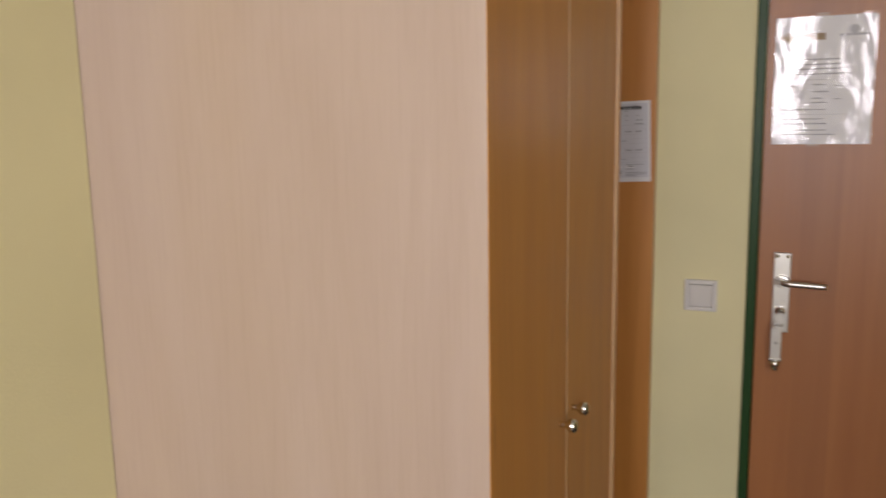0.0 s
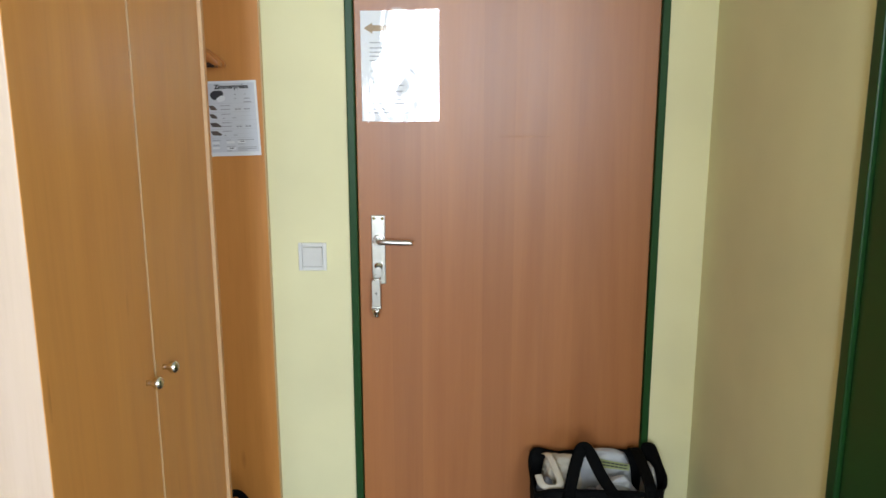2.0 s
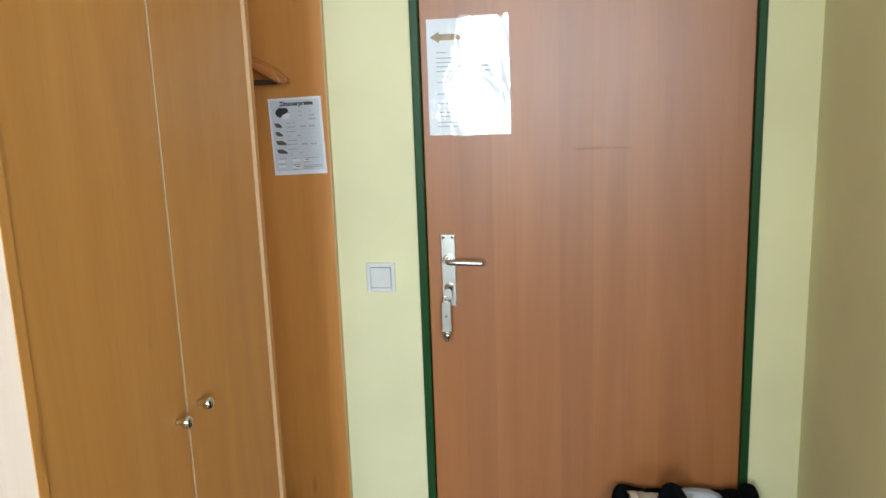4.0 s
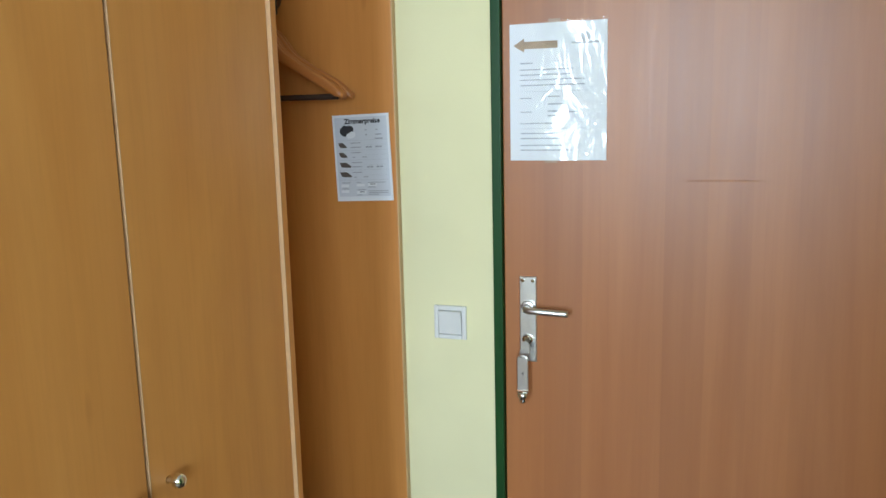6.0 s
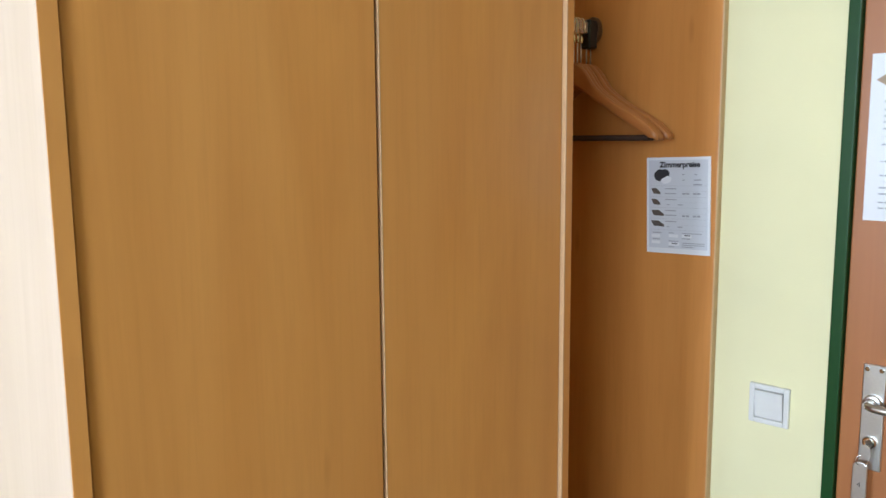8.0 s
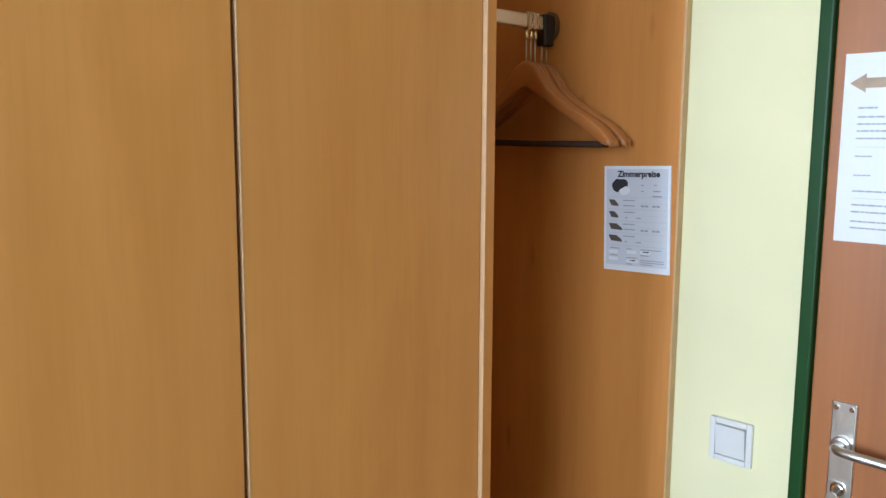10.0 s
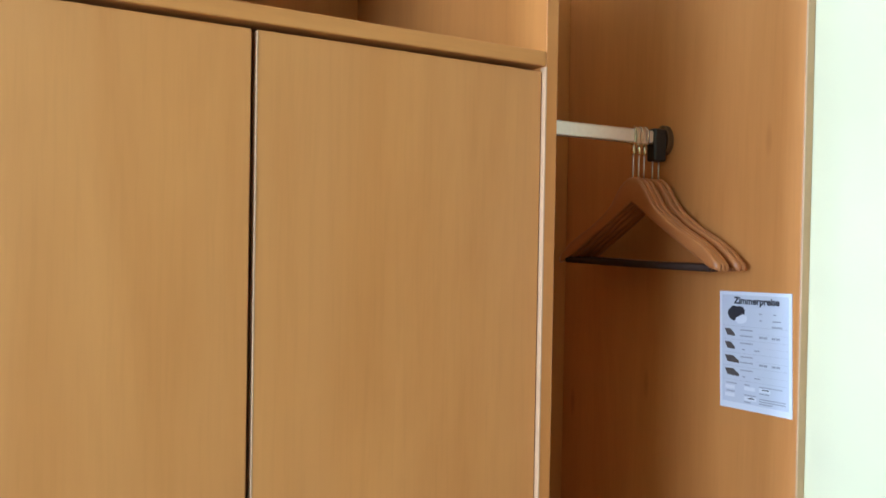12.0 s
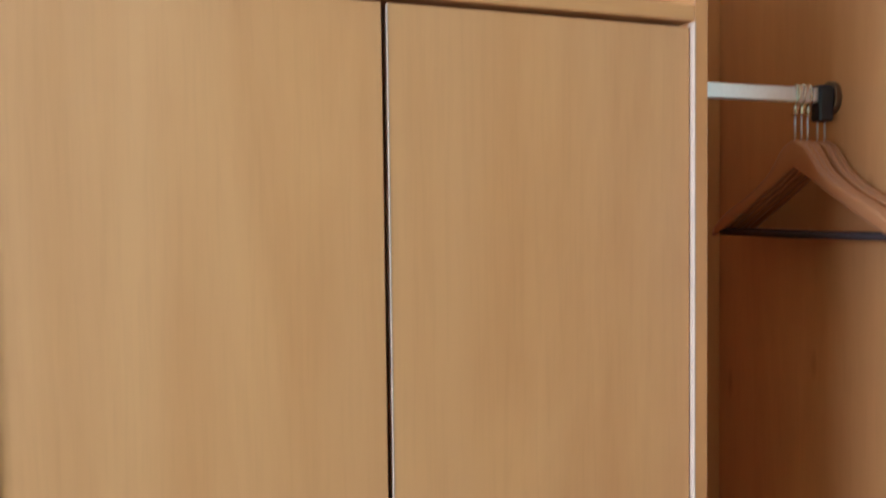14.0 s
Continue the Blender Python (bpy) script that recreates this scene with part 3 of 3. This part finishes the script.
def hanger(m, bar_dark, label):
    """A curved wooden coat hanger, its hook round the origin, in the plane y = 0."""
    h = thing("coat_hanger", label, "coat hanger", group="hangers on the rail")
    W, D, TOP = 0.208, 0.158, -0.077
    us = np.linspace(-1, 1, 41)
    knots = (0, 0.07, 0.15, 0.27, 0.51, 0.78, 0.92, 1.0)
    drops = (0, 0.015, 0.11, 0.36, 0.58, 0.76, 0.89, 1.02)
    b = bmesh.new()
    rows = []
    for u in us:
        a = abs(u)
        top = TOP - D * float(np.mean([np.interp(abs(a + e), knots, drops) for e in (-0.05, -0.02, 0, 0.02, 0.05)]))
        bottom = min(TOP - D * min(0.315 + 0.81 * a, 0.96 + 0.10 * a), top - 0.012)
        half = (0.0060 + 0.0012 * a ** 2) * (1.0 if a < 0.97 else 0.6)
        zc, hz = (top + bottom) / 2, (top - bottom) / 2
        ring = []
        for j in range(12):
            t = 2 * math.pi * j / 12
            ca, sa = math.cos(t), math.sin(t)
            ring.append(b.verts.new((W * u, half * math.copysign(abs(ca) ** 0.6, ca), zc + hz * math.copysign(abs(sa) ** 0.6, sa))))
        rows.append(ring)
    for r0, r1 in zip(rows, rows[1:]):
        for j in range(12):
            b.faces.new((r0[j], r0[(j + 1) % 12], r1[(j + 1) % 12], r1[j]))
    b.faces.new(rows[0][::-1])
    b.faces.new(rows[-1])
    bmesh.ops.recalc_face_normals(b, faces=b.faces[:])
    part("shoulder_piece", b, HANGER, h, "curved varnished beech", smooth=True)
    part("ring", tube([(0.0108 * math.sin(a), 0, 0.0175 * math.cos(a)) for a in [2 * math.pi * i / 28 for i in range(28)]], 0.0010, 8, up=Vector((0, 1, 0)), closed=True), BRASSY, h, "thin security ring", smooth=True)
    part("socket", lathe([(0.0030, -0.036), (0.0046, -0.034), (0.0046, -0.025), (0.0030, -0.021), (0.0016, -0.0172)], (0, 0, 0), (0, 0, 1), 12), BRASSY, h, "small brass socket", smooth=True)
    part("pin", tube([(0, 0, -0.094), (0, 0, -0.034)], 0.0015, 8, up=Vector((0, 1, 0))), STEEL, h, "straight steel pin", smooth=True)
    part("bar", tube([(-0.186, 0, -0.239), (0, 0, -0.242), (0.186, 0, -0.242)], 0.0065, 10), DARKBAR if bar_dark else HANGER, h, "dark trouser bar" if bar_dark else "", smooth=True)
    h.matrix_basis = m
    return h


HL = "curved beech coat hanger hung on the chrome rail"
for hy, turn, dark, shift in ((-0.1125, 0.6, True, 0.003), (-0.0985, -1, True, 0.003), (-0.0840, -2.3, True, 0.002), (-0.060, 0.6, False, 0.0), (-0.044, -0.8, False, 0.0)):
    hanger(pose(RX + shift, hy, RZ + 0.0005, 0, 0, turn), dark, HL + (" with dark bar" if dark else ""))

# ---- price list on the end panel ----
price = thing("price_list", "small laminated price list with black heading on wood panel", "notice")
ZX0, ZX1, ZZ0, ZZ1 = -0.4190, -0.2720, 1.2815, 1.4875
YZ = -0.0215
ZW, ZH = ZX1 - ZX0, ZZ1 - ZZ0
part("sheet", box(ZX0, ZX1, YZ, -0.0192, ZZ0, ZZ1), PAPER, price)
part("print_field", box(ZX0 + 0.0055, ZX1 - 0.0055, YZ - 0.0002, YZ, ZZ0 + 0.011, ZZ1 - 0.006), PAPER_GREY, price)
YQ = YZ - 0.00025
lettering("heading", "Zimmerpreise", 0.0165, (ZX0 + 0.53 * ZW, YQ - 0.0002, ZZ1 - 0.078 * ZH), price, INK, 0.042, squeeze=0.98)


def blob(u, v, ru, rv, n=16, wob=0.15, seed=1, a0=0.0):
    r = random.Random(seed)
    return [(ZX0 + ZW * (u + ru * math.cos(a + a0) * (1 + wob * r.uniform(-1, 1))), ZZ1 - ZH * (v + rv * math.sin(a + a0) * (1 + wob * r.uniform(-1, 1)))) for a in [2 * math.pi * i / n for i in range(n)]]


part("emblem", prism(blob(0.25, 0.185, 0.125, 0.068, seed=3), -0.0002, 'y', YQ), INK, price)
part("emblem_patch", prism(blob(0.325, 0.235, 0.085, 0.038, 9, 0.25, 4), -0.0002, 'y', YQ - 0.0002), PAPER, price)
for k, v in enumerate((0.350, 0.462, 0.578, 0.690)):
    wide = 0.14 if k < 2 else 0.20
    o = [(0.075, v - 0.030), (0.075 + wide * 0.62, v - 0.030), (0.085 + wide, v + 0.012), (0.085 + wide, v + 0.032), (0.115, v + 0.026)]
    part("pictogram", prism([(ZX0 + a * ZW, ZZ1 - c * ZH) for a, c in o], -0.0002, 'y', YQ), BROWNPIC, price)
bars("rule", [(0.05, 0.95, v, 0.003) for v in (0.295, 0.410, 0.522, 0.637, 0.755)] + [(0.53, 0.95, v, 0.002) for v in (0.35, 0.465, 0.58, 0.70)], INK_PALE, price, ZX0, ZZ1, ZW, ZH, YQ)
pr = []
for v in (0.375, 0.605):
    for u in (0.57, 0.63, 0.74, 0.80):
        pr.append((u, u + 0.05, v, 0.018))
bars("price_figures", pr + [(0.74, 0.88, 0.282, 0.014)], INK_GREY, price, ZX0, ZZ1, ZW, ZH, YQ)
bars("writing", [(0.30, 0.48, v, 0.010) for v in (0.325, 0.375, 0.437, 0.552, 0.600, 0.665)] + [(0.33, 0.37, 0.49, 0.010), (0.50, 0.58, 0.49, 0.010), (0.33, 0.37, 0.72, 0.010), (0.50, 0.58, 0.72, 0.010)]
     + [(0.57, 0.61, 0.18, 0.010), (0.76, 0.80, 0.18, 0.010), (0.57, 0.61, 0.235, 0.010), (0.75, 0.86, 0.235, 0.012)]
     + [(0.10, 0.25, 0.785, 0.009), (0.36, 0.44, 0.785, 0.009), (0.57, 0.88, 0.785, 0.008), (0.10, 0.22, 0.855, 0.009), (0.57, 0.70, 0.840, 0.009), (0.36, 0.52, 0.870, 0.009), (0.57, 0.92, 0.885, 0.008), (0.57, 0.92, 0.905, 0.008), (0.57, 0.75, 0.925, 0.008), (0.36, 0.45, 0.93, 0.009)], INK_GREY, price, ZX0, ZZ1, ZW, ZH, YQ)
bars("field", [(0.08, 0.22, 0.820, 0.030), (0.36, 0.51, 0.815, 0.030), (0.57, 0.72, 0.812, 0.030), (0.08, 0.22, 0.888, 0.030), (0.36, 0.53, 0.900, 0.030)], PAPER, price, ZX0, ZZ1, ZW, ZH, YQ)
bars("price_figure", [(0.41, 0.50, 0.895, 0.010), (0.61, 0.70, 0.806, 0.009)], INK, price, ZX0, ZZ1, ZW, ZH, YQ - 0.0002)
MID = ((ZX0 + ZX1) / 2, 0, (ZZ0 + ZZ1) / 2)
price.matrix_basis = pose(*MID, 0, -1.7, 0) @ pose(*MID).inverted()      # it hangs a little askew

# ---- shopping bag in the corner ----
bag = thing("shopping_bag", "open black fabric shopping bag full of cloth bags beside the door", "bag")
BX0, BX1, BYF, BYB, BZT = 0.510, 0.862, -0.245, -0.035, 0.418


def rim(t):
    """The bag's outline from above, slightly slack, and its rim's height."""
    cx, cy = (BX0 + BX1) / 2, (BYF + BYB) / 2
    c, s = math.cos(t), math.sin(t)
    x = cx + (BX1 - BX0) / 2 * math.copysign(abs(c) ** 0.32, c)
    y = cy + (BYB - BYF) / 2 * math.copysign(abs(s) ** 0.40, s)
    z = BZT + 0.016 * math.sin(3 * t + 0.6) + 0.012 * s + (0.02 if c > 0.6 else 0) + (0.012 if c < 0 else 0.026) * max(0.0, s) ** 0.5
    return x, y, z


b = bmesh.new()
N, LV = 48, 9
outer, inner = [], []
for k in range(LV + 1):
    q = k / LV
    ro, ri = [], []
    for j in range(N):
        t = 2 * math.pi * j / N
        x, y, z = rim(t)
        cx, cy = (BX0 + BX1) / 2, (BYF + BYB) / 2
        sl = 0.90 + 0.10 * q + 0.015 * math.sin(7 * t + 9 * q)
        xx, yy = cx + (x - cx) * sl, min(cy + (y - cy) * sl, -0.016)
        ro.append(b.verts.new((xx, yy, z * q)))
        ri.append(b.verts.new((cx + (xx - cx) * 0.975, cy + (yy - cy) * 0.96, z * q if k else 0.004)))
    outer.append(ro)
    inner.append(ri)
for k in range(LV):
    for j in range(N):
        i = (j + 1) % N
        b.faces.new((outer[k][j], outer[k][i], outer[k + 1][i], outer[k + 1][j]))
        b.faces.new((inner[k][j], inner[k + 1][j], inner[k + 1][i], inner[k][i]))
for j in range(N):
    i = (j + 1) % N
    b.faces.new((outer[LV][j], outer[LV][i], inner[LV][i], inner[LV][j]))
b.faces.new(outer[0][::-1])
b.faces.new(inner[0])
part("body", b, BLACKCLOTH, bag, smooth=True)
part("hem", tube([Vector(rim(2 * math.pi * j / N)) + Vector((0, 0, 0.001)) for j in range(N)], 0.0045, 8, closed=True), STRAP, bag, smooth=True)


def ribbon(name, ctrl, half, facing, parent, material=STRAP, thick=0.0022, steps=8, label="", side=None):
    return part(name, tube(spline(ctrl, steps), thick, 8, up=Vector(facing), width=half, side=side), material, parent, label, smooth=True)


ribbon("front_handle", [(0.592, BYF - 0.004, 0.30), (0.596, BYF - 0.006, 0.39), (0.608, BYF + 0.008, 0.465), (0.624, BYF + 0.026, 0.525), (0.638, BYF + 0.034, 0.548), (0.655, BYF + 0.030, 0.528),
                        (0.680, BYF + 0.012, 0.470), (0.715, BYF - 0.004, 0.410), (0.752, BYF - 0.007, 0.365), (0.768, BYF - 0.006, 0.29)], 0.0165, (0.25, 1, 0), bag, label="wide black webbing handle, slumped")
ribbon("back_handle", [(0.818, BYF - 0.005, 0.30), (0.812, BYF - 0.005, 0.40), (0.808, BYF + 0.015, 0.440), (0.806, -0.14, 0.462), (0.806, -0.06, 0.462), (0.806, -0.030, 0.42), (0.806, -0.024, 0.32)], 0.016, (1, 0.2, 0), bag, label="wide black webbing handle", side=(1, 0, 0))
for ex, ez in ((0.604, 0.352), (0.756, 0.350)):
    ey = [(ex + 0.0095 * math.cos(a), BYF - 0.0085, ez + 0.0095 * math.sin(a)) for a in [2 * math.pi * i / 20 for i in range(20)]]
    part("eyelet", tube(ey, 0.0028, 8, closed=True, up=Vector((0, 1, 0))), CHROME, bag, "nickel eyelet", smooth=True)


def bundle(name, label, x0, x1, y0, y1, z0, z1, material, seed, fold=0.012, category="cloth bag"):
    """A crumpled piece of cloth stuffed into the bag."""
    bm = bmesh.new()
    bmesh.ops.create_icosphere(bm, subdivisions=5, radius=1.0)
    c = Vector(((x0 + x1) / 2, (y0 + y1) / 2, (z0 + z1) / 2))
    r = Vector(((x1 - x0) / 2, (y1 - y0) / 2, (z1 - z0) / 2))
    for v in bm.verts:
        d = v.co.copy()
        p = Vector([math.copysign(abs(q) ** 0.65, q) for q in d])
        n1 = noise.noise(d * 1.7 + Vector((seed, 0, 0))) + 0.9 * (0.5 - abs(noise.noise(d * 3.6 + Vector((0, seed, 0))))) + 0.5 * (0.4 - abs(noise.noise(d * 8.5 + Vector((0, 0, seed)))))
        v.co = c + Vector((p.x * r.x, p.y * r.y, p.z * r.z)) + d * (fold * n1)
    return tagged(part(name, bm, material, smooth=True), label, category)


white_bag = bundle("folded_bag", "white printed carrier bag stuffed in the black bag", 0.640, 0.800, -0.092, -0.040, 0.10, 0.462, WHITECLOTH, 2.3, 0.007)
lab = thing("printed_label", "lime printed band with two rows of dark lettering", "label")
part("band", sheet(0.690, 0.795, 0.424, 0.450, -0.099, 0.0, 10, 4, 0.002, -0.012), LIME, lab)
bars("writing", [(0.04 + 0.115 * i, 0.135 + 0.115 * i, v + 0.028 * i, 0.17) for i in range(8) for v in (0.20, 0.55)], INK, lab, 0.690, 0.452, 0.103, 0.028, -0.1026)
cotton_bag = bundle("cloth_bag", "natural cotton bag stuffed in the black bag", 0.548, 0.650, -0.120, -0.050, 0.10, 0.446, COTTON, 5.1, 0.016)
grey_cloth = bundle("grey_cloth", "grey-blue folded cloth in the black bag", 0.522, 0.580, -0.225, -0.120, 0.10, 0.410, GREYCLOTH, 8.7, 0.012, "cloth")
pale_cloth = bundle("white_cloth", "pale crumpled cloth in the black bag", 0.680, 0.795, -0.190, -0.128, 0.10, 0.408, WHITECLOTH, 11.2, 0.014, "cloth")
grey_pouch = bundle("grey_pouch", "grey crumpled pouch at the front of the black bag", 0.630, 0.700, -0.232, -0.185, 0.10, 0.398, GREYCLOTH, 4.4, 0.010, "pouch")
flap = bundle("lining_flap", "silver-grey inner flap of an insulated bag", 0.822, 0.846, -0.200, -0.060, 0.10, 0.438, LINING, 6.6, 0.006, "flap")
loop = thing("cotton_strap", "natural cotton strap looping over the bag's rim", "strap")
ribbon("strap", [(0.556, -0.055, 0.440), (0.558, -0.10, 0.464), (0.568, -0.15, 0.458), (0.578, -0.190, 0.436), (0.580, -0.212, 0.424), (0.568, -0.220, 0.417), (0.545, -0.220, 0.418), (0.530, -0.212, 0.426), (0.524, -0.185, 0.440)], 0.010, (0, -0.75, 0.65), loop, COTTON)

BAG_FIT = pose(-0.0485, 0, 0) @ Matrix.Diagonal((1.06, 1, 0.905, 1))      # bag and contents stretched to fit the camera's view
for ob in (bag, white_bag, lab, cotton_bag, grey_cloth, pale_cloth, grey_pouch, flap, loop):
    ob.matrix_basis = BAG_FIT
lab.matrix_basis = BAG_FIT @ pose(0.742, -0.099, 0.438, 0, 7, 0) @ pose(-0.742, 0.099, -0.434)

# ---- backpack on the niche floor ----
pack = thing("backpack", "black backpack with carrying loop on the coat niche floor", "backpack")
bm = bmesh.new()
bmesh.ops.create_icosphere(bm, subdivisions=4, radius=1.0)
for v in bm.verts:
    d = v.co.copy()
    p = [math.copysign(abs(q) ** 0.55, q) for q in d]
    v.co = Vector((-0.345 + 0.165 * p[0], -0.245 + 0.10 * p[1], 0.140 + 0.138 * p[2] - 0.030 * max(0, d.x) * max(0, d.z))) + d * 0.008 * noise.noise(d * 3)
    v.co.z = max(v.co.z, 0.002)
part("body", bm, BLACKCLOTH, pack, smooth=True)
ribbon("carrying_loop", [(-0.352, -0.235, 0.262), (-0.354, -0.235, 0.310), (-0.340, -0.235, 0.346), (-0.315, -0.235, 0.358), (-0.294, -0.235, 0.340), (-0.286, -0.235, 0.305), (-0.292, -0.235, 0.262)], 0.011, (0, 1, 0), pack, thick=0.0025)
part("zip", tube(spline([(-0.50, -0.325, 0.20), (-0.42, -0.335, 0.245), (-0.34, -0.338, 0.250), (-0.26, -0.33, 0.225), (-0.215, -0.318, 0.16)], 8), 0.004, 8), STRAP, pack, smooth=True)
part("tab", box(-0.342, -0.328, -0.262, -0.254, 0.272, 0.296, 0.002), COTTON, pack, "small pale zip tab")
pack.matrix_basis = pose(-0.018, 0, 0) @ Matrix.Diagonal((1, 1, 1.03, 1))

# ---- dark folded bag leaning on the hall wall ----
fold = thing("folded_leather_bag", "dark brown folded bag leaning on the yellow wall", "bag")
b = prism([(-0.275, 0.0), (-0.275, 0.374), (-0.30, 0.384), (-0.356, 0.393), (-0.43, 0.394), (-0.49, 0.385), (-0.50, 0.36), (-0.50, 0.0)], 0.012, 'x', XR - 0.014, 0.002)
part("body", b, BROWNBAG, fold)
